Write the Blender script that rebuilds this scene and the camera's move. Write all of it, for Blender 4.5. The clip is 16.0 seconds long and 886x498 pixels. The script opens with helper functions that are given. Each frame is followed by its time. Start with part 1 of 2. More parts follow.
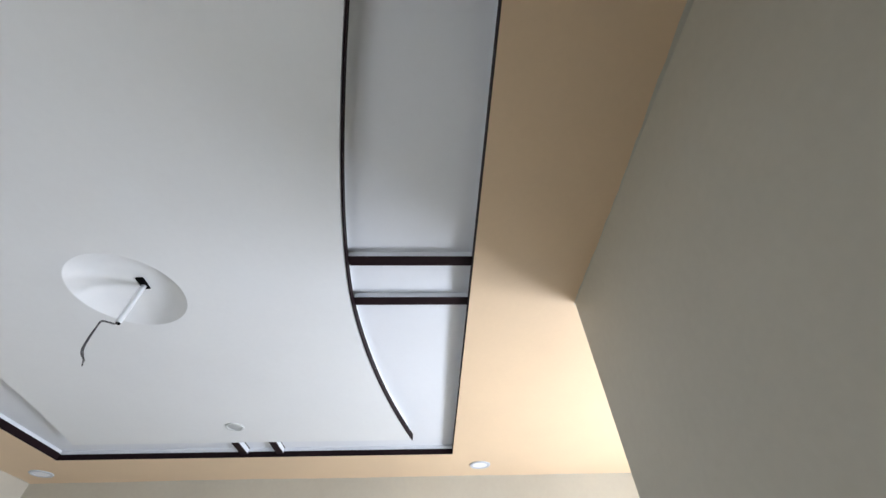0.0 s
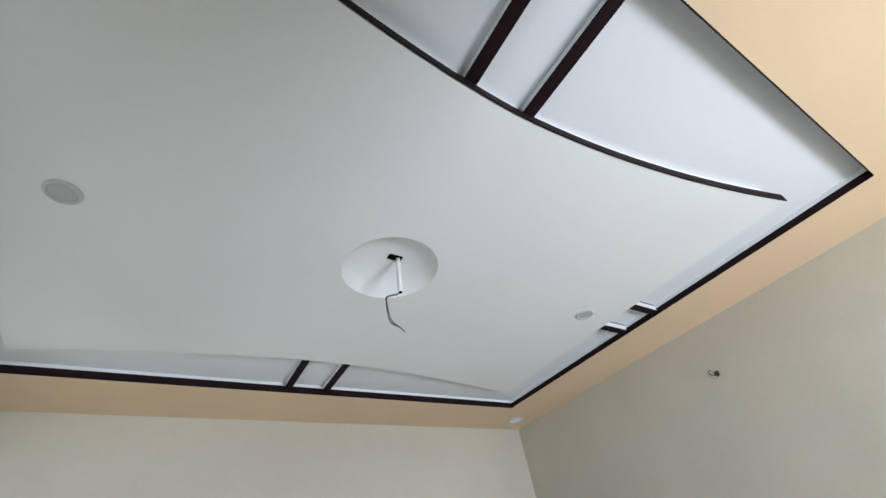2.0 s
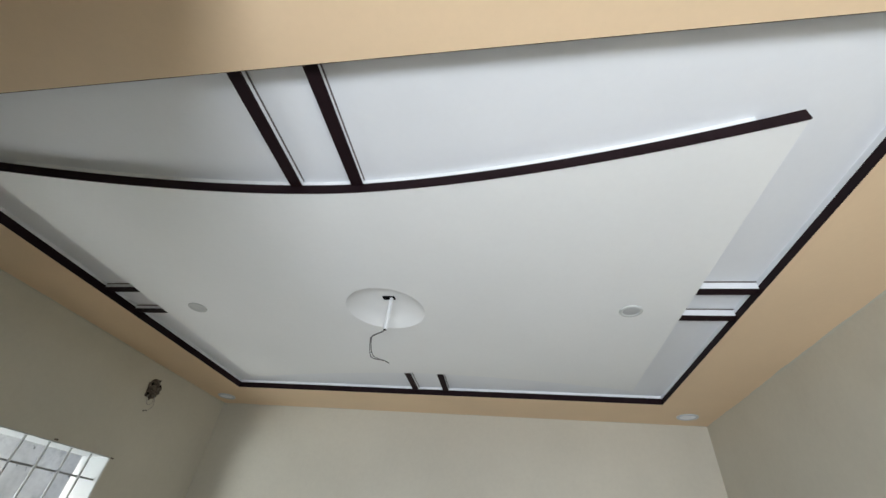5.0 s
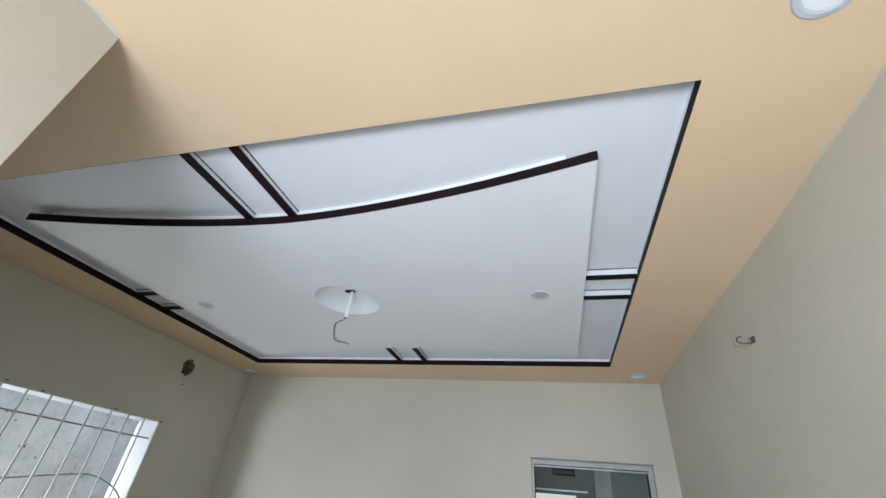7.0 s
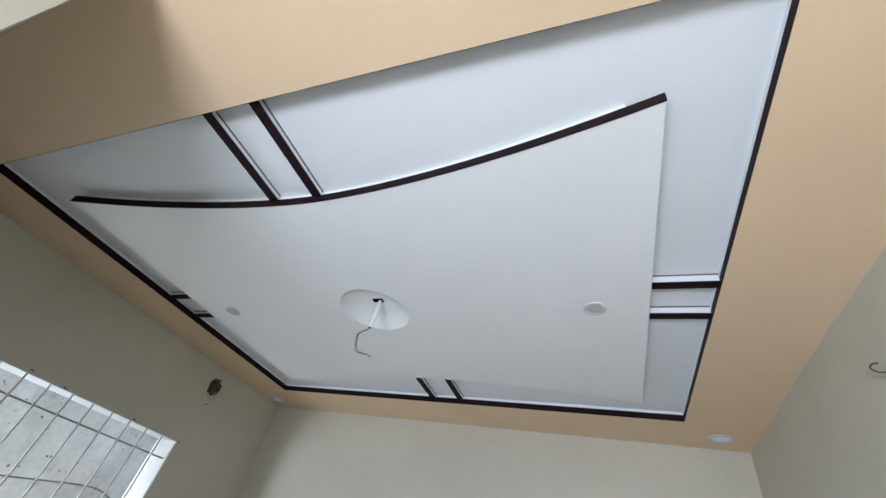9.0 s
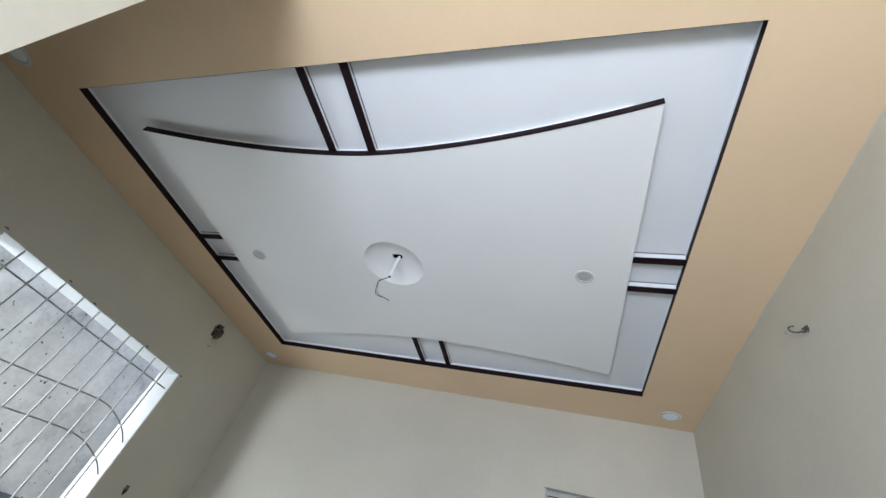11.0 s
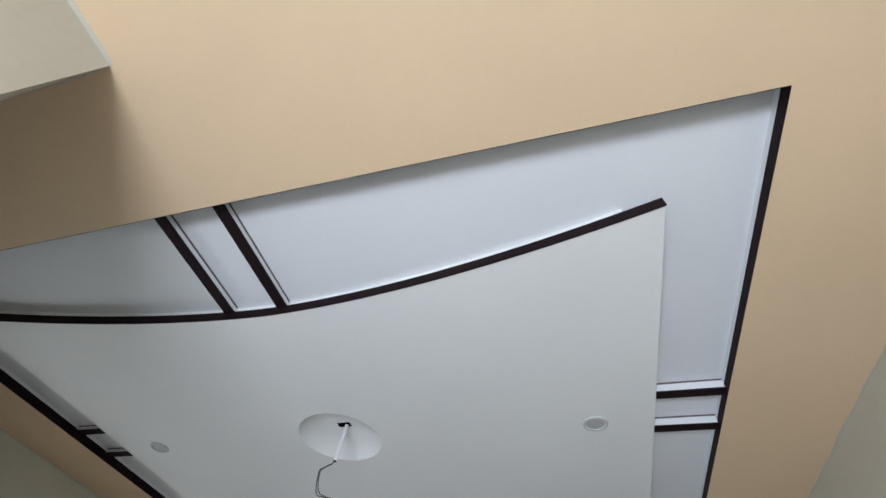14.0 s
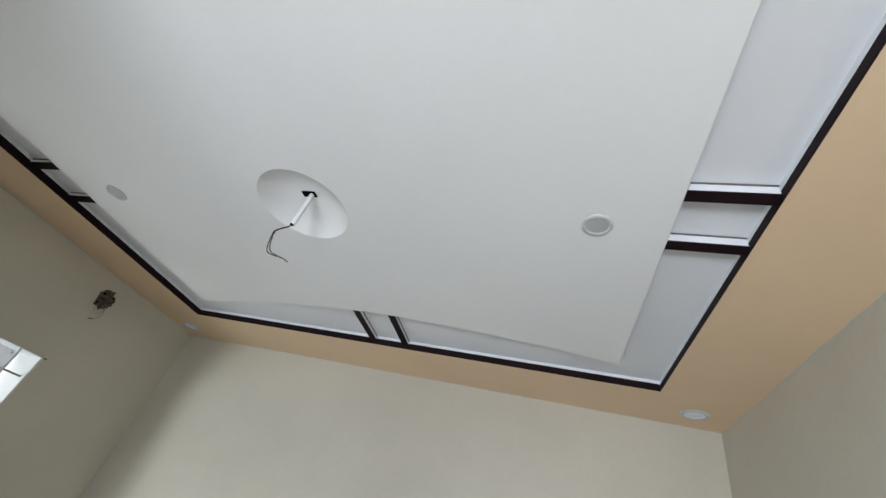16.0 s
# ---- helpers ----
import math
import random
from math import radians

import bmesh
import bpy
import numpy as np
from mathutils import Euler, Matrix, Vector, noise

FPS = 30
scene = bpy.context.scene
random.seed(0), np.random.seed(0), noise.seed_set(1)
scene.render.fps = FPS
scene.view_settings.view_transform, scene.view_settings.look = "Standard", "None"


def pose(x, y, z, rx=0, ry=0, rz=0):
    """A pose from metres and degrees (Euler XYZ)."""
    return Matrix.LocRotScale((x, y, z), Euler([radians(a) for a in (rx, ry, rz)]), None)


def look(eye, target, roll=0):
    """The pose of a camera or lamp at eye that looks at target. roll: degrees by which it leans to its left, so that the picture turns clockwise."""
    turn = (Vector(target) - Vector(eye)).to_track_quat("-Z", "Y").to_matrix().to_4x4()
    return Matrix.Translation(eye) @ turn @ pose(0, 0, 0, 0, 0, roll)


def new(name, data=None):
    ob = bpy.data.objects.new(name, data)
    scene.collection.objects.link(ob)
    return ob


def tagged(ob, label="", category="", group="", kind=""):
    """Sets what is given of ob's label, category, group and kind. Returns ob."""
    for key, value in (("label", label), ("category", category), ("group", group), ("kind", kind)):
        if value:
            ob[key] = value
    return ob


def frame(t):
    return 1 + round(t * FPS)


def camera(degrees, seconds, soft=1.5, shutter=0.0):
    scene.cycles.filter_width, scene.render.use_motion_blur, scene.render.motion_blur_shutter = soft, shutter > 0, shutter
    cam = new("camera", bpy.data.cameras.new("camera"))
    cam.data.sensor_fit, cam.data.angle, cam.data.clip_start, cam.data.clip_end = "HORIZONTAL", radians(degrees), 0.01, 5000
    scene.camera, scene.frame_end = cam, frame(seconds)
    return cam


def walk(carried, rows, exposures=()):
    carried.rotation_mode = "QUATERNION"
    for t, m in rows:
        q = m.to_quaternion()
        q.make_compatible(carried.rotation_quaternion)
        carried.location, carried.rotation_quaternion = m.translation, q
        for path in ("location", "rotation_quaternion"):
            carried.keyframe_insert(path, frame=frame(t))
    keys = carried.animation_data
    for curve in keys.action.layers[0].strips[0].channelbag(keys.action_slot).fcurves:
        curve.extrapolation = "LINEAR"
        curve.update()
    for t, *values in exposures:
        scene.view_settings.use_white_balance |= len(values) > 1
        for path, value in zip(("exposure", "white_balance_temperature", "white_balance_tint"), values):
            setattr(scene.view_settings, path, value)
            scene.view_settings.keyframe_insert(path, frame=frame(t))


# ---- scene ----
cam = camera(95.2, 16.0, 1.5)
PATH = [
    (0, (-1.184, -1.039, 1.743), (0.194, -1.108, 3.191), -2.0),
    (0.2, (-1.138, -1.102, 1.73), (0.216, -0.812, 3.172), -1.1),
    (0.5, (-1.09, -1.163, 1.739), (0.126, -0.39, 3.125), -4.5),
    (0.7, (-1.071, -1.181, 1.735), (0.018, -0.227, 3.116), -8.9),
    (1, (-1.012, -1.162, 1.725), (-0.166, -0.015, 3.127), -7.0),
    (1.5, (-0.876, -1.121, 1.721), (0.044, -0.001, 3.099), -9.4),
    (2, (-0.658, -1.105, 1.675), (0.279, 0.092, 2.975), -11.4),
    (2.5, (-0.418, -1.084, 1.689), (0.422, 0.223, 2.949), -10.5),
    (3, (-0.081, -1.04, 1.695), (0.722, 0.242, 3.003), -5.2),
    (3.5, (0.25, -1.141, 1.722), (0.498, 0.289, 3.099), -3.7),
    (4, (0.376, -1.297, 1.725), (0.318, 0.183, 3.069), -2.5),
    (4.5, (0.439, -1.48, 1.744), (0.254, 0.042, 3.028), 2.9),
    (6.8, (1.075, -1.966, 1.711), (0.483, -0.393, 2.794), 6.6),
    (7, (1.118, -1.97, 1.698), (0.634, -0.359, 2.78), 5.8),
    (7.5, (1.214, -1.863, 1.677), (0.671, -0.477, 3.013), 18.2),
    (8, (1.219, -1.718, 1.661), (0.459, -0.445, 3.003), 27.4),
    (8.5, (1.172, -1.609, 1.638), (0.372, -0.166, 2.768), 16.8),
    (8.7, (1.145, -1.579, 1.634), (0.413, -0.175, 2.857), 14.5),
    (10.8, (1.005, -1.711, 1.158), (0.415, -0.393, 2.541), 19.0),
    (11, (1.004, -1.698, 1.137), (0.405, -0.348, 2.486), 19.7),
    (11.5, (1.006, -1.694, 1.151), (0.431, -0.293, 2.457), 15.6),
    (12, (1.017, -1.666, 1.222), (0.36, -0.412, 2.636), 18.5),
    (12.5, (1.02, -1.64, 1.442), (0.39, -0.295, 2.781), 17.6),
    (12.7, (1.046, -1.629, 1.534), (0.409, -0.333, 2.918), 18.2),
    (13, (1.095, -1.631, 1.628), (0.436, -0.489, 3.132), 23.0),
    (13.5, (1.077, -1.615, 1.668), (0.477, -0.541, 3.245), 18.4),
    (14, (0.958, -1.56, 1.719), (0.519, -0.492, 3.353), 9.6),
    (14.5, (0.985, -1.413, 1.744), (0.496, -0.402, 3.399), 13.9),
    (14.7, (1.015, -1.307, 1.732), (0.413, -0.265, 3.329), 19.1),
    (15, (1.051, -1.196, 1.729), (0.325, 0.048, 3.117), 18.0),
    (15.5, (1.002, -1.071, 1.697), (0.328, 0.37, 2.91), 20.2),
    (16, (0.973, -1.004, 1.718), (0.421, 0.495, 2.922), 17.7),
]
EXPOSURES = [(0, 1.82, 6570, 17), (0.5, 1.7, 6560, 16), (1, 1.6, 6620, 13), (2, 1.63, 6700, 13), (3, 1.52, 6800, 13), (4.5, 1.5, 6980, 13), (7, 1.45, 6450, 14), (7.5, 1.4, 6400, 14), (8, 1.33, 6420, 14), (8.5, 1.41, 6450, 14), (11, 1.56, 6450, 14), (12.5, 1.53, 6480, 14), (13, 1.37, 6530, 14), (13.5, 1.25, 6560, 14), (14, 1.2, 6560, 14), (14.5, 1.15, 6600, 14), (15, 1.22, 6740, 14), (15.5, 1.42, 6860, 14), (16, 1.55, 6800, 14)]
walk(cam, [(t, look(eye, target, roll)) for t, eye, target, roll in PATH], EXPOSURES)

# ---------------------------------------------------------------- world and light
world = bpy.data.worlds.new("sky")
scene.world = world
world.use_nodes = True
wn, wl = world.node_tree.nodes, world.node_tree.links
sky = wn.new("ShaderNodeTexSky")
sky.sky_type = "NISHITA"
sky.sun_disc = False
sky.sun_elevation, sky.sun_rotation = radians(55), radians(200)
sky.air_density, sky.dust_density = 1.0, 4.0
wl.new(sky.outputs["Color"], wn["Background"].inputs["Color"])
wn["Background"].inputs["Strength"].default_value = 0.15

sun = new("sun", bpy.data.lights.new("sun", "SUN"))
sun.data.energy, sun.data.angle, sun.data.color = 0.7, radians(12), (1.0, 0.97, 0.92)
sun.matrix_world = look((-1.2, -3.3, 6), (0, 0, 0))

# daylight of the open doorway behind the passage
door_sky = new("doorway_daylight", bpy.data.lights.new("doorway_daylight", "AREA"))
door_sky.data.shape, door_sky.data.size, door_sky.data.size_y = "RECTANGLE", 1.35, 0.75
door_sky.data.energy, door_sky.data.color = 36, (0.775, 0.885, 1.0)
door_sky.matrix_world = look((0.88, -3.46, 0.88), (0.4, 0, 1.3))

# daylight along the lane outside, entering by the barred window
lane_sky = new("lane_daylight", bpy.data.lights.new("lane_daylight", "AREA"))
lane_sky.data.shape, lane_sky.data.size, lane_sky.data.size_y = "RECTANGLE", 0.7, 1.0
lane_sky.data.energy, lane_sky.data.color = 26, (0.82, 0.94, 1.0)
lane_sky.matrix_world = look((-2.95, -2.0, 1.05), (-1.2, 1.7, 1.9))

# fill lamp added outside the barred window, for light off the house opposite
window_fill = new("window_fill_lamp", bpy.data.lights.new("window_fill_lamp", "AREA"))
window_fill.data.shape, window_fill.data.size, window_fill.data.size_y = "RECTANGLE", 1.5, 0.6
window_fill.data.energy, window_fill.data.color = 8, (0.84, 0.94, 1.0)
window_fill.matrix_world = look((-3.2, 0.1, 0.85), (-0.6, 0.1, 2.6))

# ---------------------------------------------------------------- plan
H = 2.71                      # underside of the painted band
TOP = 2.767                   # underside of the recess
XW, XE, YN = -1.945, 1.967, 1.701
YS, XP, YB = -1.597, 0.018, -3.4   # inner corner wall, passage wall, far end of the passage
TX, TY0, TY1 = 1.549, -1.191, 1.265   # the tray's opening
WALL = 0.2


# ---------------------------------------------------------------- materials
def nodes_of(name):
    m = bpy.data.materials.new(name)
    m.use_nodes = True
    return m, m.node_tree.nodes, m.node_tree.links, m.node_tree.nodes["Principled BSDF"]


def paint(name, color, rough=0.7, vary=0.05, scale=2.2, grain=60.0, bump=0.06, metal=0.0, dirt=None, dirt_amount=0.0, specks=False):
    """Painted or plastered surface: slow blotches, fine grain, fine relief, a few stains."""
    m, n, l, b = nodes_of(name)
    co = n.new("ShaderNodeTexCoord")
    slow, fine = n.new("ShaderNodeTexNoise"), n.new("ShaderNodeTexNoise")
    for t, s, d in ((slow, scale, 5.0), (fine, grain, 3.0)):
        t.inputs["Scale"].default_value, t.inputs["Detail"].default_value = s, d
        l.new(co.outputs["Object"], t.inputs["Vector"])
    mix = n.new("ShaderNodeMath")
    mix.operation = "MULTIPLY_ADD"
    l.new(fine.outputs["Fac"], mix.inputs[0])
    mix.inputs[1].default_value = 0.3
    l.new(slow.outputs["Fac"], mix.inputs[2])
    ramp = n.new("ShaderNodeValToRGB")
    ramp.color_ramp.elements[0].position, ramp.color_ramp.elements[1].position = 0.4, 0.95
    ramp.color_ramp.elements[0].color = (*[c * (1 - vary) for c in color], 1)
    ramp.color_ramp.elements[1].color = (*[min(1, c * (1 + vary)) for c in color], 1)
    l.new(mix.outputs[0], ramp.inputs["Fac"])
    out = ramp.outputs["Color"]
    if dirt:
        spot, sr, mx = n.new("ShaderNodeTexNoise"), n.new("ShaderNodeValToRGB"), n.new("ShaderNodeMix")
        spot.inputs["Scale"].default_value, spot.inputs["Detail"].default_value = 3.2, 8
        spot.inputs["Roughness"].default_value = 0.62
        l.new(co.outputs["Object"], spot.inputs["Vector"])
        sr.color_ramp.elements[0].position, sr.color_ramp.elements[1].position = 0.56, 0.72
        sr.color_ramp.elements[1].color = (dirt_amount,) * 3 + (1,)
        l.new(spot.outputs["Fac"], sr.inputs["Fac"])
        mx.data_type = "RGBA"
        l.new(sr.outputs["Color"], mx.inputs["Factor"])
        l.new(out, mx.inputs["A"])
        mx.inputs["B"].default_value = (*dirt, 1)
        out = mx.outputs["Result"]
    if specks:
        sp, sr2, mx2 = n.new("ShaderNodeTexNoise"), n.new("ShaderNodeValToRGB"), n.new("ShaderNodeMix")
        sp.inputs["Scale"].default_value, sp.inputs["Detail"].default_value = 17, 4
        l.new(co.outputs["Object"], sp.inputs["Vector"])
        sr2.color_ramp.elements[0].position, sr2.color_ramp.elements[1].position = 0.672, 0.715
        l.new(sp.outputs["Fac"], sr2.inputs["Fac"])
        mx2.data_type = "RGBA"
        l.new(sr2.outputs["Color"], mx2.inputs["Factor"])
        l.new(out, mx2.inputs["A"])
        mx2.inputs["B"].default_value = (0.06, 0.065, 0.06, 1)
        out = mx2.outputs["Result"]
    l.new(out, b.inputs["Base Color"])
    bp = n.new("ShaderNodeBump")
    bp.inputs["Strength"].default_value, bp.inputs["Distance"].default_value = bump, 0.004
    l.new(mix.outputs[0], bp.inputs["Height"])
    l.new(bp.outputs["Normal"], b.inputs["Normal"])
    rr = n.new("ShaderNodeMapRange")
    rr.inputs["To Min"].default_value, rr.inputs["To Max"].default_value = max(0.02, rough - 0.08), min(1, rough + 0.08)
    l.new(slow.outputs["Fac"], rr.inputs["Value"])
    l.new(rr.outputs["Result"], b.inputs["Roughness"])
    b.inputs["Metallic"].default_value = metal
    return m


M_ORANGE = paint("peach_paint", (0.75, 0.565, 0.375), 0.62, 0.045)
M_WALL = paint("cream_wall_paint", (0.562, 0.540, 0.467), 0.6, 0.075, 1.5, 45, 0.2)
M_WHITE = paint("white_ceiling_paint", (0.78, 0.806, 0.845), 0.6, 0.025, 1.8, 50, 0.05)
M_PANEL = paint("white_panel_paint", (0.818, 0.836, 0.845), 0.6, 0.03, 1.5, 50, 0.07)
# white paint taken down to grey to offset the strong light falling on it
M_REVEAL = paint("dimmed_reveal_paint", (0.50, 0.53, 0.53), 0.6, 0.05, 6, 60, 0.2)
M_DARK = paint("dark_brown_laminate", (0.016, 0.008, 0.010), 0.6, 0.2, 9, 90, 0.04)
M_DARK.node_tree.nodes["Principled BSDF"].inputs["Specular IOR Level"].default_value = 0.08
M_PLASTIC = paint("white_plastic", (0.80, 0.83, 0.86), 0.35, 0.02, 8, 80, 0.02)
M_DIFFUSER = paint("opal_diffuser", (0.86, 0.89, 0.93), 0.3, 0.02, 8, 80, 0.02)
M_RIM = paint("grey_white_rim", (0.54, 0.58, 0.64), 0.35, 0.03, 8, 80, 0.02)
# lens of the small lamps, greyed for the shade in their recess
M_LENS = paint("grey_lens", (0.46, 0.48, 0.49), 0.3, 0.05, 8, 80, 0.02)
# second set of greys for the west lamp, toned for its dimmer light
M_DULLLENS = paint("west_shade_lens", (0.49, 0.505, 0.51), 0.7, 0.05, 8, 80, 0.02)
M_DULLRIM = paint("west_shade_rim", (0.55, 0.57, 0.57), 0.8, 0.05, 8, 80, 0.02)
M_PANELRIM = paint("dull_grey_rim", (0.57, 0.595, 0.595), 0.5, 0.03, 8, 80, 0.02)
M_JOINT = paint("brownish_joint", (0.13, 0.11, 0.11), 0.8, 0.2, 20, 90, 0.1)
# also gives the shade inside holes and gaps that are not cut
M_BLACK = paint("black_void", (0.006, 0.006, 0.006), 0.9, 0.1, 9, 90, 0.05)
M_BLACK.node_tree.nodes["Principled BSDF"].inputs["Specular IOR Level"].default_value = 0.0
M_WIRE = paint("dark_wire_jacket", (0.04, 0.04, 0.045), 0.45, 0.2, 30, 90, 0.02)
M_GREYWIRE = paint("grey_wire_jacket", (0.30, 0.29, 0.28), 0.45, 0.2, 30, 90, 0.02)
M_MORTAR = paint("broken_mortar", (0.150, 0.122, 0.098), 0.95, 0.75, 45, 160, 0.9, dirt=(0.02, 0.016, 0.014), dirt_amount=0.5)
M_CHIP = paint("pale_plaster_chip", (0.26, 0.225, 0.19), 0.95, 0.3, 40, 160, 0.6)
M_BAR = paint("grey_bar_paint", (0.58, 0.60, 0.60), 0.4, 0.15, 12, 90, 0.08)
M_ARC = paint("dark_bar_paint", (0.27, 0.275, 0.27), 0.5, 0.15, 12, 90, 0.08)
M_CONCRETE = paint("grey_concrete", (0.49, 0.51, 0.48), 0.9, 0.3, 2.4, 26, 0.7, dirt=(0.07, 0.075, 0.065), dirt_amount=0.6, specks=True)
M_ALU = paint("aluminium", (0.40, 0.43, 0.42), 0.4, 0.12, 10, 120, 0.03, metal=0.3)
M_PIER = paint("grey_pier_render", (0.23, 0.25, 0.24), 0.9, 0.15, 3, 40, 0.3)
M_SLAT = paint("dark_slat_paint", (0.03, 0.034, 0.038), 0.6, 0.1, 12, 90, 0.05)
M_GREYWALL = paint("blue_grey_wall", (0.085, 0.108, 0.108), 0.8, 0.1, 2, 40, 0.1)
M_FLOOR = paint("grey_floor", (0.175, 0.167, 0.156), 0.35, 0.06, 3, 70, 0.03)
M_GROUND = paint("dusty_ground", (0.22, 0.20, 0.17), 0.95, 0.3, 0.6, 12, 0.8)


def glass(name):
    m, n, l, b = nodes_of(name)
    b.inputs["Base Color"].default_value = (0.9, 0.95, 0.95, 1)
    b.inputs["Roughness"].default_value = 0.02
    b.inputs["Transmission Weight"].default_value = 1.0
    b.inputs["IOR"].default_value = 1.45
    return m


M_GLASS = glass("window_glass")


# ---------------------------------------------------------------- mesh helpers
def box(bm, x0, x1, y0, y1, z0, z1, bevel=0.0):
    vs = [bm.verts.new((x, y, z)) for x in (x0, x1) for y in (y0, y1) for z in (z0, z1)]
    fs = []
    for q in ((0, 1, 3, 2), (4, 6, 7, 5), (0, 4, 5, 1), (2, 3, 7, 6), (0, 2, 6, 4), (1, 5, 7, 3)):
        fs.append(bm.faces.new([vs[i] for i in q]))
    if bevel:
        edges = {e for f in fs for e in f.edges}
        bmesh.ops.bevel(bm, geom=list(edges), offset=bevel, segments=2, affect="EDGES", profile=0.5)
    return bm


def boxes(*rows, bevel=0.0):
    bm = bmesh.new()
    for r in rows:
        box(bm, *r, bevel=bevel)
    return bm


def plate(us, vs, holes, axis, d0, d1):
    """One connected slab over the grid us x vs, without the cells named in holes; axis is the one across its thickness."""
    bm = bmesh.new()
    corner = {}

    def vert(i, j):
        if (i, j) not in corner:
            p = [us[i], vs[j]]
            p.insert(axis, d0)
            corner[i, j] = bm.verts.new(p)
        return corner[i, j]

    cells = [bm.faces.new((vert(i, j), vert(i + 1, j), vert(i + 1, j + 1), vert(i, j + 1)))
             for i in range(len(us) - 1) for j in range(len(vs) - 1) if (i, j) not in holes]
    moved_up = bmesh.ops.extrude_face_region(bm, geom=cells, use_keep_orig=True)
    shift = [0, 0, 0]
    shift[axis] = d1 - d0
    bmesh.ops.translate(bm, verts=[g for g in moved_up["geom"] if isinstance(g, bmesh.types.BMVert)], vec=shift)
    bmesh.ops.recalc_face_normals(bm, faces=bm.faces)
    return bm


def lathe(profile, n=48):
    """Solid of revolution round z from rows of (radius, z), first and last closed to the axis."""
    bm = bmesh.new()
    rings = []
    for r, z in profile:
        if r < 1e-6:
            rings.append([bm.verts.new((0, 0, z))])
        else:
            rings.append([bm.verts.new((r * math.cos(2 * math.pi * i / n), r * math.sin(2 * math.pi * i / n), z)) for i in range(n)])
    for a, b in zip(rings, rings[1:]):
        for i in range(n):
            j = (i + 1) % n
            q = [a[i % len(a)], a[j % len(a)], b[j % len(b)], b[i % len(b)]]
            q = list(dict.fromkeys(q))
            if len(q) > 2:
                bm.faces.new(q)
    bmesh.ops.recalc_face_normals(bm, faces=bm.faces)
    return bm


def tube(points, radius, sides=8, smooth_steps=6):
    """Round bar along a smooth line through the points."""
    pts = [Vector(p) for p in points]
    if smooth_steps > 1 and len(pts) > 2:
        line = []
        for i in range(len(pts) - 1):
            p0, p1, p2, p3 = pts[max(0, i - 1)], pts[i], pts[i + 1], pts[min(len(pts) - 1, i + 2)]
            for k in range(smooth_steps):
                t = k / smooth_steps
                line.append(0.5 * (2 * p1 + (p2 - p0) * t + (2 * p0 - 5 * p1 + 4 * p2 - p3) * t * t + (3 * p1 - p0 - 3 * p2 + p3) * t ** 3))
        pts = line + [pts[-1]]
    bm = bmesh.new()
    rings = []
    for i, p in enumerate(pts):
        d = (pts[min(i + 1, len(pts) - 1)] - pts[max(i - 1, 0)]).normalized()
        side = d.cross(Vector((0.31, 0.17, 0.93))).normalized()
        up = d.cross(side)
        rings.append([bm.verts.new(p + radius * (math.cos(2 * math.pi * k / sides) * side + math.sin(2 * math.pi * k / sides) * up)) for k in range(sides)])
    for a, b in zip(rings, rings[1:]):
        for k in range(sides):
            bm.faces.new((a[k], a[(k + 1) % sides], b[(k + 1) % sides], b[k])).smooth = True
    bm.faces.new(rings[0])
    bm.faces.new(rings[-1])
    bmesh.ops.recalc_face_normals(bm, faces=bm.faces)
    return bm


def part(name, bm, material, parent=None, label=""):
    me = bpy.data.meshes.new(name)
    bm.normal_update()
    bm.to_mesh(me)
    bm.free()
    me.materials.append(material)
    ob = new(name, me)
    if parent:
        ob.parent = parent
    return tagged(ob, label)


def thing(name, label, category, group="", kind="", at=None):
    return tagged(moved(new(name), at), label, category, group, kind)


def moved(ob, at):
    if at is not None:
        ob.matrix_basis = at if isinstance(at, Matrix) else Matrix.Translation(at)
    return ob


def setting(name, bm, material, label, category):
    return tagged(part(name, bm, material), label, category, kind="structure")


# ---------------------------------------------------------------- shell of the room
WY0, WY1, WZ0, WZ1 = -0.702, 0.864, 0.82, 2.104       # barred window in the west wall
FX0, FX1, FZ0, FZ1 = 0.921, 1.808, 0.95, 2.110        # window in the north wall
DX0, DX1, DZ = 0.16, 1.62, 2.05                       # doorway at the end of the passage
UP = 2.95

setting("floor", boxes((XW - WALL, XE + WALL, YB - 0.4, YN + WALL, -0.12, 0.0)), M_FLOOR, "plain grey polished floor of the empty room", "floor")
setting("wall_west", plate((YS - WALL, WY0, WY1, YN + WALL), (0, WZ0, WZ1, UP), {(1, 1)}, 0, XW - WALL, XW), M_WALL,
        "matt cream painted plaster wall with a barred window", "wall")
setting("wall_north", plate((XW, FX0, FX1, XE), (0, FZ0, FZ1, UP), {(1, 1)}, 1, YN, YN + WALL), M_WALL,
        "matt cream painted plaster wall with a framed window", "wall")
setting("wall_east", boxes((XE, XE + WALL, YB - WALL, YN + WALL, 0, UP)), M_WALL, "long matt cream painted plaster wall", "wall")
setting("wall_corner", plate((XW, XP - WALL, XP), (YB, YS - WALL, YS), {(0, 0)}, 2, 0, UP), M_WALL,
        "cream plaster wall turning a corner into the passage", "wall")
setting("wall_south", plate((XP - WALL, DX0, DX1, XE), (0, DZ, UP), {(1, 0)}, 1, YB - WALL, YB), M_WALL,
        "cream plaster wall with an open doorway", "wall")

setting("ceiling", boxes((XW - WALL, XE + WALL, YB - WALL, YN + WALL, TOP, TOP + 0.16)), M_WHITE,
        "smooth white painted ceiling inside the tray", "ceiling")


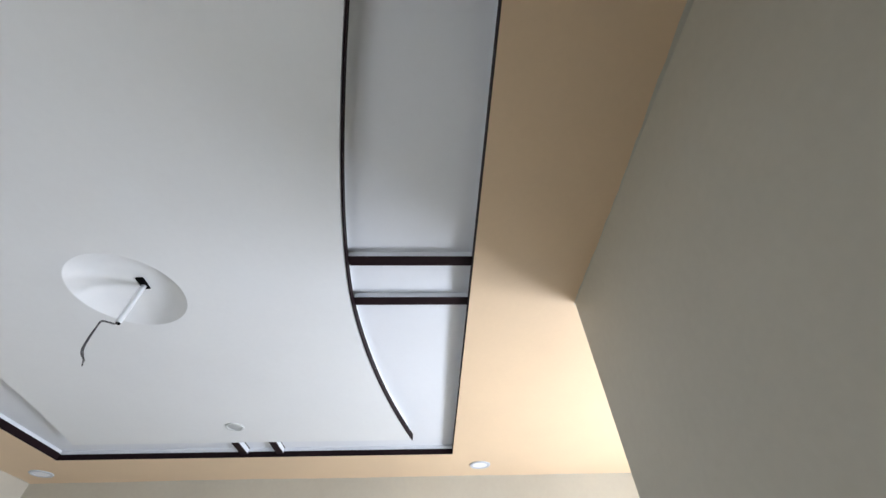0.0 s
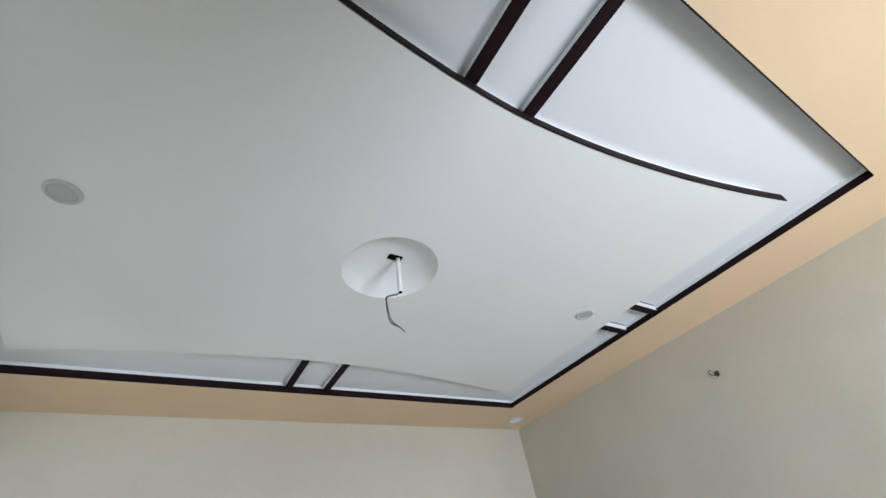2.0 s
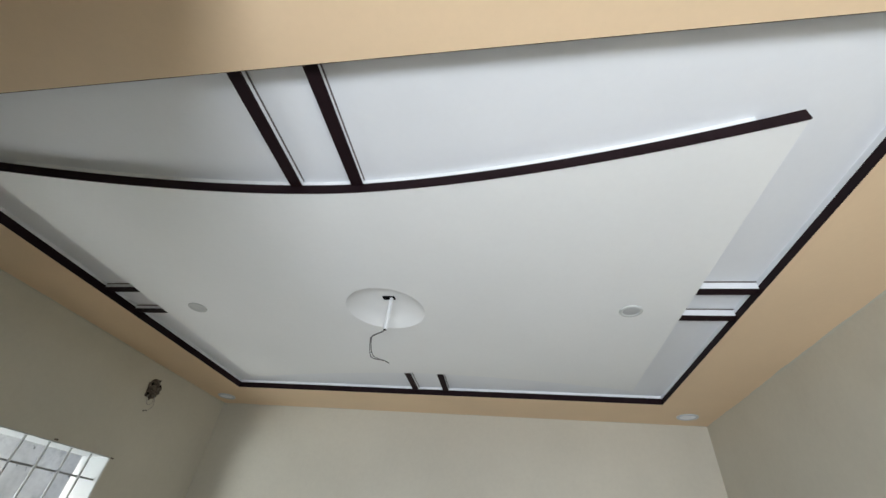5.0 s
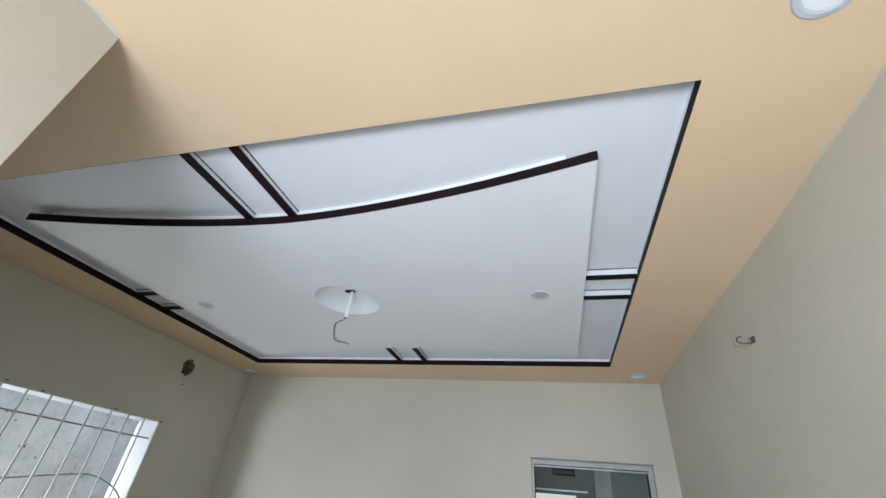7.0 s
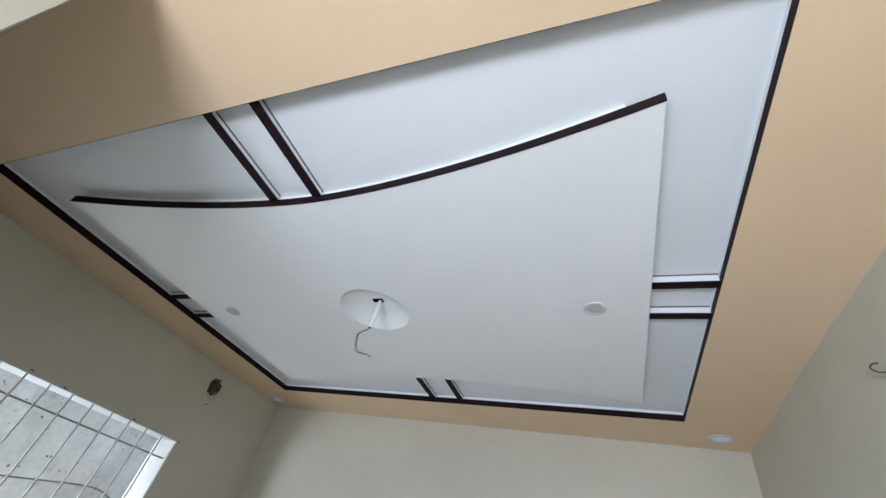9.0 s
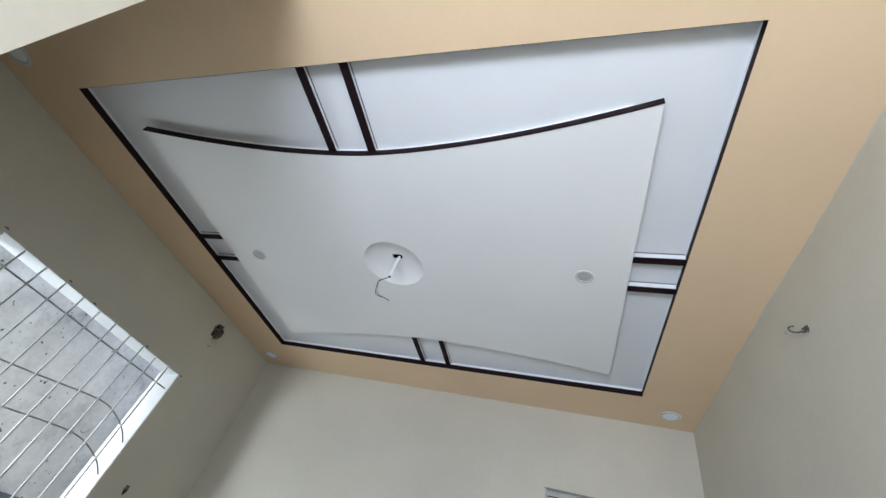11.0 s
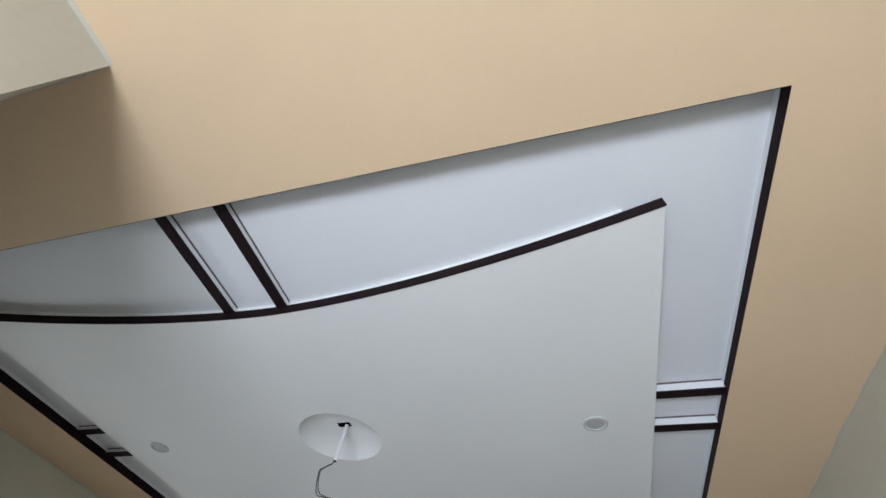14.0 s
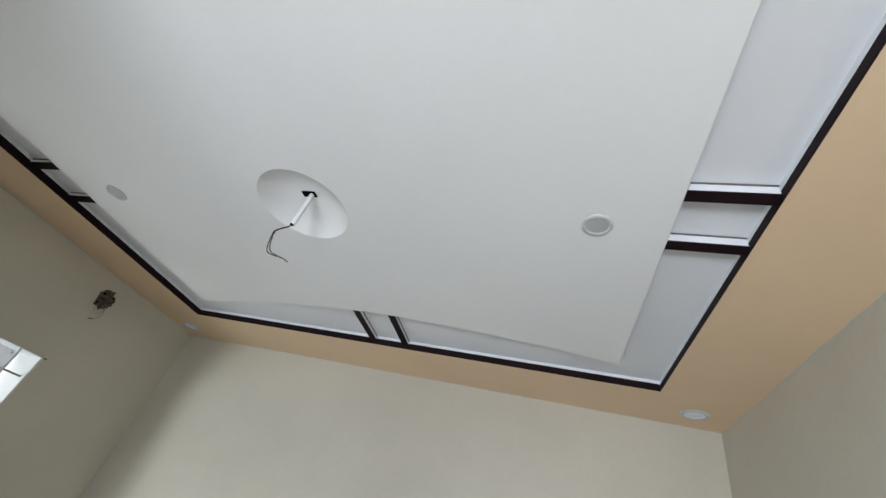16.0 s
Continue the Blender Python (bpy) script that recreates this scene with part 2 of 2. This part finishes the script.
setting("ceiling_band", plate((XW, -TX, XP, TX, XE), (YB, YS, TY0, TY1, YN), {(0, 0), (1, 0), (1, 2), (2, 2)}, 2, H, TOP - 0.002), M_ORANGE, "peach painted dropped gypsum ceiling band round the tray", "ceiling")

# dark laminate trim low on the tray's inner face, white above it
T = 0.002
for k, (r, long_x) in enumerate((((-TX, TX, TY1 - T, TY1), True), ((-TX, TX, TY0, TY0 + T), True),
                                 ((-TX, -TX + T, TY0 + T, TY1 - T), False), ((TX - T, TX, TY0 + T, TY1 - T), False))):
    x0, x1, y0, y1 = r
    TRIM = H + (0.040 if long_x else 0.041 if x0 < 0 else 0.034)
    setting(f"trim_{k + 1}", boxes((x0, x1, y0, y1, H + 0.0005, TRIM)), M_DARK, "dark brown laminate strip edging the ceiling tray", "trim")
    g = 0.001
    setting(f"cove_{k + 1}", boxes((x0 + g * (not long_x and x0 > 0), x1 - g * (not long_x and x0 < 0),
                                   y0 + g * (long_x and y0 > 0), y1 - g * (long_x and y0 < 0), TRIM, TOP + 0.002)), M_WHITE,
            "white painted upright edge above the dark strip", "trim")

# the cream wall paint laps a little onto the band, in an uneven hand-cut line
def paint_lap(start, end, out, seed):
    """Thin skin of paint under the band along a wall, from start to end; out points into the room."""
    rng = random.Random(seed)
    bm = bmesh.new()
    a, b, o = Vector(start), Vector(end), Vector(out)
    n = max(4, int((b - a).length / 0.04))
    wide, rows = 0.005, []
    for i in range(n + 1):
        wide = min(0.014, max(0.001, wide + rng.uniform(-0.0035, 0.0035)))
        p = a + (b - a) * i / n
        rows.append([bm.verts.new((q.x, q.y, z)) for q, z in ((p, H), (p + o * wide, H), (p + o * wide, H - 0.0008), (p, H - 0.0008))])
    for r, q in zip(rows, rows[1:]):
        for k in range(4):
            bm.faces.new((r[k], r[(k + 1) % 4], q[(k + 1) % 4], q[k]))
    bmesh.ops.recalc_face_normals(bm, faces=bm.faces)
    return bm


for k, (p, q, o) in enumerate((((XW, YS, 0), (XW, YN, 0), (1, 0, 0)), ((XW, YN, 0), (XE, YN, 0), (0, -1, 0)), ((XE, YB, 0), (XE, YN, 0), (-1, 0, 0)),
                               ((XW, YS, 0), (XP, YS, 0), (0, 1, 0)), ((XP, YB, 0), (XP, YS, 0), (1, 0, 0)))):
    setting(f"trim_{k + 5}", paint_lap(p, q, o, 70 + k), M_WALL, "uneven lap of cream paint along the wall top", "trim")

# ---------------------------------------------------------------- hanging panel with two hollow curved sides
PX, PZ, PTOP = 1.308, 2.708, TOP
CX, CY, CR, CD = -0.05, 0.036, 0.195, 0.058


def near_curve(x):
    return -0.748 - 0.191 * (abs(x) / PX) ** (1.75 if x > 0 else 1.68)


def far_curve(x):
    return 0.853 + 0.172 * (abs(x) / PX) ** 1.75


def panel_outline(n=56):
    xs = [-PX + 2 * PX * i / n for i in range(n + 1)]
    pts = [(x, near_curve(x)) for x in xs]
    y0, y1 = near_curve(PX), far_curve(PX)
    pts += [(PX, y0 + (y1 - y0) * i / 24) for i in range(1, 24)]
    pts += [(x, far_curve(x)) for x in reversed(xs)]
    pts += [(-PX, y1 + (y0 - y1) * i / 24) for i in range(1, 24)]
    return pts


def panel_mesh():
    bm = bmesh.new()
    out = panel_outline()
    n = len(out)
    # a board with a core above it, set back but for the stripped side, so that its other edges stand free of the ceiling
    core = [(0.925 * x, CY + 0.86 * (y - CY) if y > CY else max(y, near_curve(0.925 * x)) + 0.0005) for x, y in out]
    rings = [[bm.verts.new((x, y, z)) for x, y in line] for line, z in ((core, PTOP), (core, PZ + 0.014), (out, PZ + 0.014), (out, PZ + 0.003))]
    way = [Vector((x - CX, y - CY)) for x, y in out]
    inset = 0.003
    rings.append([bm.verts.new((x - w.normalized().x * inset, y - w.normalized().y * inset, PZ)) for (x, y), w in zip(out, way)])
    rim = len(rings)
    for s in (1.02, 1.0, 0.985, 0.95, 0.9, 0.84, 0.78, 0.73, 0.68, 0.6, 0.45, 0.25, 0.12):
        # a bowl, steep at the rim and flat in the middle
        z = PZ if s >= 1 else PZ + CD * (1 - s ** 3.2)
        rings.append([bm.verts.new((CX + s * CR * w.normalized().x, CY + s * CR * w.normalized().y, z)) for w in way])
    for k, (a, b) in enumerate(zip(rings, rings[1:])):
        for i in range(n):
            f = bm.faces.new((a[i], a[(i + 1) % n], b[(i + 1) % n], b[i]))
            f.smooth = k >= rim + 1
    bm.faces.new(rings[-1])
    bmesh.ops.recalc_face_normals(bm, faces=bm.faces)
    return bm


def strip_mesh(curve, sign, z0, z1, thick=0.005, n=56):
    bm = bmesh.new()
    rows = []
    for i in range(n + 1):
        x = -PX + 2 * PX * i / n
        y = curve(x)
        rows.append([bm.verts.new(p) for p in ((x, y + 0.001 * sign, z0), (x, y + thick * sign, z0), (x, y + thick * sign, z1), (x, y + 0.001 * sign, z1))])
    for a, b in zip(rows, rows[1:]):
        for k in range(4):
            bm.faces.new((a[k], a[(k + 1) % 4], b[(k + 1) % 4], b[k]))
    bm.faces.new(rows[0])
    bm.faces.new(rows[-1])
    bmesh.ops.recalc_face_normals(bm, faces=bm.faces)
    return bm


panel = thing("ceiling_panel", "white gypsum ceiling panel with inward curved sides and a round dish", "ceiling panel")
part("body", panel_mesh(), M_PANEL, panel)
part("edge_strip", strip_mesh(near_curve, -1, PZ - 0.002, 2.745), M_DARK, panel, "dark brown laminate strip on the curved edge")


# solid black block; its colour gives the shade inside the hole
def fan_hole():
    bm = boxes((-0.068, -0.008, 0.002, 0.030, PZ + CD - 0.005, PZ + CD + 0.02))
    for v in bm.verts:
        v.co.x += 0.006 * math.sin(90 * v.co.y)
    return bm


part("cable_hole", fan_hole(), M_BLACK, panel, "black ragged hole for the fan hook")

# ---------------------------------------------------------------- cross beams in the tray
BW = 0.037


def cross_beam(x0, x1, y0, y1, BZ=2.743):
    """A small white boxed rib with a dark strip under it, between the panel and the tray's edge."""
    ob = thing("ceiling_rib", "small white boxed ceiling rib with dark brown underside", "ceiling rib", "ribs of the ceiling tray")
    body = part("rib_body", boxes((x0, x1, y0, y1, BZ, TOP - 0.0005)), M_WHITE, ob)
    e = 0.002
    if x1 - x0 < y1 - y0:
        r = (x0 - e, x1 + e, y0, y1)
    else:
        r = (x0, x1, y0 - e, y1 + e)
    part("underside_strip", boxes((*r, BZ - 0.005, BZ)), M_DARK, ob, "dark brown laminate strip")
    if x1 - x0 < y1 - y0:
        part("joint_line", boxes((x1, x1 + 0.003, y0, y1, TOP - 0.006, TOP - 0.001)), M_JOINT, body, "thin brownish open joint")
    else:
        part("joint_line", boxes((x0, x1, y0 - 0.003, y0, TOP - 0.006, TOP - 0.001)), M_JOINT, body, "thin brownish open joint")
    return ob


for x in (-0.177, 0.043):
    cross_beam(x - BW / 2, x + BW / 2, TY0 + T, near_curve(x) - 0.006)
for x in (-0.130, 0.092):
    cross_beam(x - BW / 2, x + BW / 2, far_curve(x) + 0.006, TY1 - T)
for y in (-0.099, 0.123):
    cross_beam(PX, TX - T, y - BW / 2, y + BW / 2, 2.731)
for y in (-0.095, 0.126):
    cross_beam(-TX + T, -PX, y - BW / 2, y + BW / 2)

# ---------------------------------------------------------------- conduit and wire hanging from the dish
drop = thing("hanging_conduit", "white plastic conduit hanging from the dish with loose wires", "conduit")
pipe = part("conduit_pipe", tube([(-0.023, 0.018, PZ + CD + 0.004), (-0.025, 0.018, 2.66), (-0.027, 0.018, 2.591)], 0.0095, 14, 3), M_PLASTIC, drop)
# black plug for the shade inside the pipe's open end
part("conduit_end", tube([(-0.027, 0.016, 2.5915), (-0.027, 0.0162, 2.588)], 0.0075, 12, 1), M_BLACK, pipe, "dark open end of the pipe")
part("wire", tube([(-0.027, 0.016, 2.60), (-0.034, 0.017, 2.583), (-0.056, 0.018, 2.573), (-0.086, 0.020, 2.557), (-0.088, 0.021, 2.534), (-0.083, 0.026, 2.490),
                   (-0.072, 0.032, 2.461), (-0.048, 0.044, 2.456), (-0.020, 0.055, 2.457), (0.005, 0.068, 2.449)], 0.0021), M_WIRE, drop, "thin dark wire")
part("wire", tube([(-0.026, 0.017, 2.60), (-0.036, 0.019, 2.581), (-0.060, 0.020, 2.570), (-0.083, 0.022, 2.556), (-0.084, 0.023, 2.530), (-0.075, 0.029, 2.488),
                   (-0.062, 0.036, 2.466), (-0.040, 0.045, 2.459), (-0.018, 0.050, 2.452)], 0.0019), M_WIRE, drop, "thin dark wire")


# ---------------------------------------------------------------- downlights
def downlight(x, y, z, r, group, label, lens, ring):
    ob = thing("downlight", label, "downlight", group, at=(x, y, z))
    part("rim", lathe([(r * 0.72, 0.004), (r * 0.72, -0.004), (r * 0.80, -0.0065), (r * 0.96, -0.005), (r, -0.002), (r, 0.004)]), ring, ob, "glossy rim")
    part("diffuser", lathe([(0, -0.0035), (r * 0.55, -0.0035), (r * 0.715, -0.0025), (r * 0.715, 0.003), (0, 0.003)]), lens, ob, "opal diffuser")
    return ob


downlight(1.085, 0.028, PZ, 0.05, "downlights in the panel", "small round unlit downlight with a pale rim in the white panel", M_LENS, M_PANELRIM)
# same model as the east one; the dimmer light is in its colours
downlight(-1.078, 0.028, PZ, 0.047, "downlights in the panel", "small round unlit downlight in the panel, its rim greyed for shade", M_DULLLENS, M_DULLRIM)
for x, y in ((1.747, -1.384), (1.771, 1.495), (-1.80, 1.505), (-1.775, -1.40)):
    downlight(x, y, H, 0.070, "downlights in the band", "round white unlit downlight set in the peach band", M_DIFFUSER, M_RIM)


# ---------------------------------------------------------------- wall cut-outs with wires
def ragged_plug(w, h, depth, seed, n=30, rough=0.2):
    """A rough broken lump of mortar filling a cut-out, lying in the yz plane, facing +x."""
    rng = random.Random(seed)
    bm = bmesh.new()
    rings = []
    shape = [1 + rng.uniform(-rough, rough) for _ in range(n)]
    shape = [(shape[i - 1] + 2 * shape[i]) / 3 for i in range(n)]
    for k, s in enumerate((1.0, 0.95, 0.86, 0.74, 0.62, 0.5, 0.37, 0.25, 0.12)):
        d = -0.002 if k == 0 else depth * (0.35 + 0.15 * k) * 0.6
        ring = []
        for i in range(n):
            a = 2 * math.pi * i / n
            push = rng.uniform(-0.5, 0.5) * depth if k else 0
            ring.append(bm.verts.new((d + push, w / 2 * s * shape[i] * math.cos(a), h / 2 * s * shape[i] * math.sin(a))))
        rings.append(ring)
    for a, b in zip(rings, rings[1:]):
        for i in range(n):
            bm.faces.new((a[i], a[(i + 1) % n], b[(i + 1) % n], b[i]))
    bm.faces.new(rings[-1])
    bmesh.ops.recalc_face_normals(bm, faces=bm.faces)
    return bm


def pocket(w, h, seed):
    """A small irregular shallow blob in the yz plane, made black for a cavity's shade."""
    return ragged_plug(w, h, 0.004, seed, 12, 0.3)


hole = thing("wiring_hole", "ragged broken hole in the wall with loose wires", "wall hole", at=(XW + 0.001, 0.908, 2.550))
part("broken_edge", ragged_plug(0.124, 0.140, 0.022, 8), M_MORTAR, hole)
# black blobs laid on the mortar for the shade in its cavities
for k, (y, z, w, h) in enumerate(((-0.034, 0.026, 0.024, 0.022), (0.000, 0.008, 0.015, 0.014), (-0.034, -0.040, 0.022, 0.012), (0.036, 0.034, 0.010, 0.016))):
    part("conduit_mouth", pocket(w, h, 30 + k), M_BLACK, hole, "dark conduit mouth").matrix_basis = pose(0.011, y, z)
for k, (y, z, w, h) in enumerate(((0.018, 0.040, 0.018, 0.022), (-0.018, -0.014, 0.020, 0.012), (0.012, -0.046, 0.022, 0.012), (-0.046, 0.004, 0.010, 0.018))):
    part("plaster_chip", ragged_plug(w, h, 0.005, 50 + k, 10, 0.3), M_CHIP, hole, "pale broken plaster").matrix_basis = pose(0.010, y, z)
part("wire", tube([(0.008, -0.024, -0.030), (0.020, -0.030, -0.075), (0.024, -0.014, -0.104), (0.022, 0.014, -0.100), (0.018, 0.030, -0.072), (0.008, 0.034, -0.03)], 0.0016), M_GREYWIRE, hole, "loose thin wire")
lead = part("wire", tube([(0.008, 0.030, -0.03), (0.026, 0.040, -0.085), (0.03, 0.028, -0.122), (0.03, 0.004, -0.142), (0.03, -0.018, -0.150)], 0.0016), M_GREYWIRE, hole, "loose thin wire")
part("wire_end", tube([(0.03, 0.004, -0.142), (0.03, -0.008, -0.147), (0.03, -0.024, -0.153)], 0.003), M_WIRE, lead, "dark taped wire end")

small = thing("switch_cutout", "small dark cut-out in the cream wall", "wall hole", at=(XW + 0.001, 1.10, 1.325))
part("broken_edge", ragged_plug(0.036, 0.066, 0.008, 9, 18), M_MORTAR, small)
# black block for the shade inside the cut-out
part("cavity", boxes((0.002, 0.0075, -0.011, 0.002, -0.022, 0.004), bevel=0.0015), M_BLACK, small, "dark cavity")
part("plaster_chip", ragged_plug(0.020, 0.026, 0.004, 61, 10, 0.3), M_CHIP, small, "pale broken plaster").matrix_basis = pose(0.005, 0.004, 0.016)

loop = thing("wiring_hole", "small hole in the wall with a loop of grey wire", "wall hole", at=(XE - 0.001, -0.052, 2.422))
part("broken_edge", ragged_plug(0.022, 0.026, 0.006, 12, 14), M_MORTAR, loop).matrix_basis = pose(0, 0, 0, 0, 0, 180)
part("wire", tube([(-0.002, 0.002, -0.005), (-0.022, 0.006, -0.012), (-0.046, 0.014, -0.010), (-0.060, 0.017, 0.004), (-0.052, 0.015, 0.017), (-0.038, 0.011, 0.019)], 0.0026), M_WIRE, loop, "looped dark wire")
part("wire", tube([(-0.002, -0.002, -0.008), (-0.030, 0.006, -0.026), (-0.056, 0.016, -0.027), (-0.072, 0.021, -0.013), (-0.069, 0.022, 0.002)], 0.0022), M_GREYWIRE, loop, "looped grey wire")
for k, (a, b) in enumerate((((-0.002, -0.012, 0.012), (-0.016, 0.010, 0.004)), ((-0.003, 0.010, 0.014), (-0.014, -0.008, -0.012)), ((-0.003, -0.010, -0.004), (-0.018, -0.002, -0.020)))):
    part("wire_stub", tube([a, b], 0.0026, 8, 1), M_WIRE, loop, "short dark wire stub")

# ---------------------------------------------------------------- barred window in the west wall
window = thing("window_1", "barred window opening with white reveal and grey iron grille", "window", kind="structure")
OUT = XW - WALL
rt = 0.006
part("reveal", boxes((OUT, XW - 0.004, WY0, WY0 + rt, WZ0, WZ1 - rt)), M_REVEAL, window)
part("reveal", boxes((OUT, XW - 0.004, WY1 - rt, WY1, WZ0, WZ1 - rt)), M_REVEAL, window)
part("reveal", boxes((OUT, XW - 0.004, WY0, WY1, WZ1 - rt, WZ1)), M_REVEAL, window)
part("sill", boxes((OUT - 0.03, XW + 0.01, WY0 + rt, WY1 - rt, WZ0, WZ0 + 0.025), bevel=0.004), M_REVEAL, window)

grille = thing("window_grille", "grey painted iron window grille with two bent bars", "window grille")
GX = XW - 0.026
for i in range(11):
    y = -0.685 + 0.1428 * i
    part("upright_bar", tube([(GX, y, WZ0 + 0.02), (GX, y, WZ1 - rt)], 0.0062, 10, 1), M_BAR, grille)
for z in (1.975, 0.96):
    part("cross_bar", boxes((GX - 0.013, GX - 0.0065, WY0 + rt, WY1 - rt, z - 0.005, z + 0.005), bevel=0.0015), M_ARC, grille, "dark flat cross bar")
part("bent_bar", tube([(GX - 0.012, 0.852, 1.557), (GX - 0.012, 0.79, 1.612), (GX - 0.012, 0.69, 1.660), (GX - 0.012, 0.56, 1.695), (GX - 0.012, 0.40, 1.690),
                       (GX - 0.012, 0.05, 1.642), (GX - 0.012, -0.19, 1.612), (GX - 0.012, -0.5, 1.572), (GX - 0.012, -0.696, 1.542)], 0.0048), M_ARC, grille, "dark bent bar")
part("bent_bar", tube([(GX - 0.012, 0.852, 1.344), (GX - 0.012, 0.77, 1.406), (GX - 0.012, 0.63, 1.458), (GX - 0.012, 0.47, 1.478), (GX - 0.012, 0.19, 1.455),
                       (GX - 0.012, 0.0, 1.433), (GX - 0.012, -0.4, 1.382), (GX - 0.012, -0.696, 1.352)], 0.0048), M_ARC, grille, "dark bent bar")
for y, z in ((-0.26, 2.118), (-0.7, 2.118), (0.46, 2.112), (0.875, 2.10), (-0.05, 2.108)):
    pin = thing("fixing_pin", "short rusty grille fixing stub beside the window", "fixing", "fixings round the window", at=(XW, y, z))
    part("stub", boxes((-0.01, 0.004, -0.011, 0.011, -0.004, 0.004), bevel=0.001), M_MORTAR, pin)

# ---------------------------------------------------------------- window in the north wall and the space behind it
win2 = thing("window_2", "aluminium framed sliding window with clear glass", "window", kind="structure")
fy0, fy1 = YN + 0.03, YN + 0.085
fw = 0.038
head = part("window_frame", boxes((FX0, FX1, fy0, fy1, FZ1 - fw, FZ1), bevel=0.003), M_ALU, win2)
jamb_w = part("window_frame", boxes((FX0, FX0 + 0.02, fy0, fy1, FZ0, FZ1 - fw), bevel=0.003), M_ALU, win2)
jamb_e = part("window_frame", boxes((FX1 - fw, FX1, fy0, fy1, FZ0, FZ1 - fw), bevel=0.003), M_ALU, win2)
part("window_frame", boxes((FX0 + 0.02, FX1 - fw, fy0, fy1, FZ0, FZ0 + fw), bevel=0.003), M_ALU, win2)
part("track", boxes((FX0 + 0.02, FX1 - fw, fy0 + 0.012, fy0 + 0.018, FZ1 - fw - 0.016, FZ1 - fw), bevel=0.001), M_ALU, head)
# black strip drawn in for the shadow gap below the head
part("head_shade_gap", boxes((FX0 + 0.02, FX1 - fw, fy0 - 0.0015, fy0 + 0.01, FZ1 - fw - 0.004, FZ1 - fw - 0.0005)), M_BLACK, head, "black strip for the shade under the head")
part("head_bead", boxes((FX0 + 0.004, FX1 - 0.004, fy0 - 0.004, fy0 - 0.0005, FZ1 - 0.012, FZ1 - 0.003), bevel=0.001), M_ALU, head)
# the reflection along the track's west part, put in as a white strip
part("track_glint", boxes((FX0 + 0.03, FX0 + 0.62, fy0 + 0.004, fy0 + 0.010, FZ1 - fw - 0.012, FZ1 - fw - 0.006), bevel=0.001), M_PLASTIC, head, "white strip in place of the glint on the track")
part("side_gasket", boxes((FX0 + 0.0205, FX0 + 0.026, fy0 + 0.004, fy0 + 0.02, FZ0 + fw, FZ1 - fw - 0.014)), M_BLACK, jamb_w, "dark rubber gasket")
part("side_gasket", boxes((FX1 - fw - 0.006, FX1 - fw - 0.0005, fy0 + 0.004, fy0 + 0.02, FZ0 + fw, FZ1 - fw - 0.017)), M_BLACK, jamb_e, "dark rubber gasket")
pane = part("pane", boxes((FX0 + 0.02, FX1 - fw, fy0 + 0.03, fy0 + 0.034, FZ0 + fw, FZ1 - fw)), M_GLASS, win2, "clear glass")
pane.visible_shadow = False
lip = thing("drip_lip", "thin dark edge over the window frame", "trim", kind="structure")
part("lip", boxes((FX0 - 0.012, FX1 + 0.012, YN - 0.004, YN, FZ1 - 0.001, FZ1 + 0.006), bevel=0.001), M_ARC, lip)

AY = 3.3
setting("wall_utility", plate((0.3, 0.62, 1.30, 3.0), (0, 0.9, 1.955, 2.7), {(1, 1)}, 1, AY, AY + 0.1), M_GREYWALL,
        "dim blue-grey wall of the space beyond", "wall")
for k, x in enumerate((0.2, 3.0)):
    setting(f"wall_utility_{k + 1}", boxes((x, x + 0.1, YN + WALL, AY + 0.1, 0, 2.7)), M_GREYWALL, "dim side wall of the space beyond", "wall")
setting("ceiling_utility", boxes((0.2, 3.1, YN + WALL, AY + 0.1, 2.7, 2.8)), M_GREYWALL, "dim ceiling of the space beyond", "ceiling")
setting("wall_pier", boxes((1.5, 1.66, AY - 0.05, AY, 0, 2.7)), M_PIER, "grey concrete pier in the space beyond", "wall")
vent = thing("louvre_vent", "dark slatted louvre vent high on the wall beyond", "vent")
part("vent_frame", boxes((1.06, 1.30, AY - 0.02, AY, 2.13, 2.40), bevel=0.003), M_BLACK, vent)
for i in range(6):
    z = 2.155 + 0.043 * i
    part("slat", boxes((1.07, 1.29, AY - 0.034, AY - 0.02, z, z + 0.02), bevel=0.002), M_SLAT, vent)
part("lintel_strip", boxes((0.60, 1.42, AY - 0.03, AY, 1.982, 1.997), bevel=0.003), M_PLASTIC, vent)

# ---------------------------------------------------------------- outside
setting("ground", boxes((-300, 300, -300, 300, -0.5, -0.3)), M_GROUND, "dusty open ground outside", "ground")
neighbour = thing("neighbour_wall", "weathered grey concrete wall of the next house", "wall", kind="structure")
part("plinth_band", boxes((-3.402, -3.36, -0.5, 6, 0.86, 1.09), bevel=0.006), M_GREYWALL, neighbour, "dark blue-grey ledge")
part("concrete_face", boxes((-3.7, -3.4, -0.55, 6, -0.3, 3.0)), M_CONCRETE, neighbour)
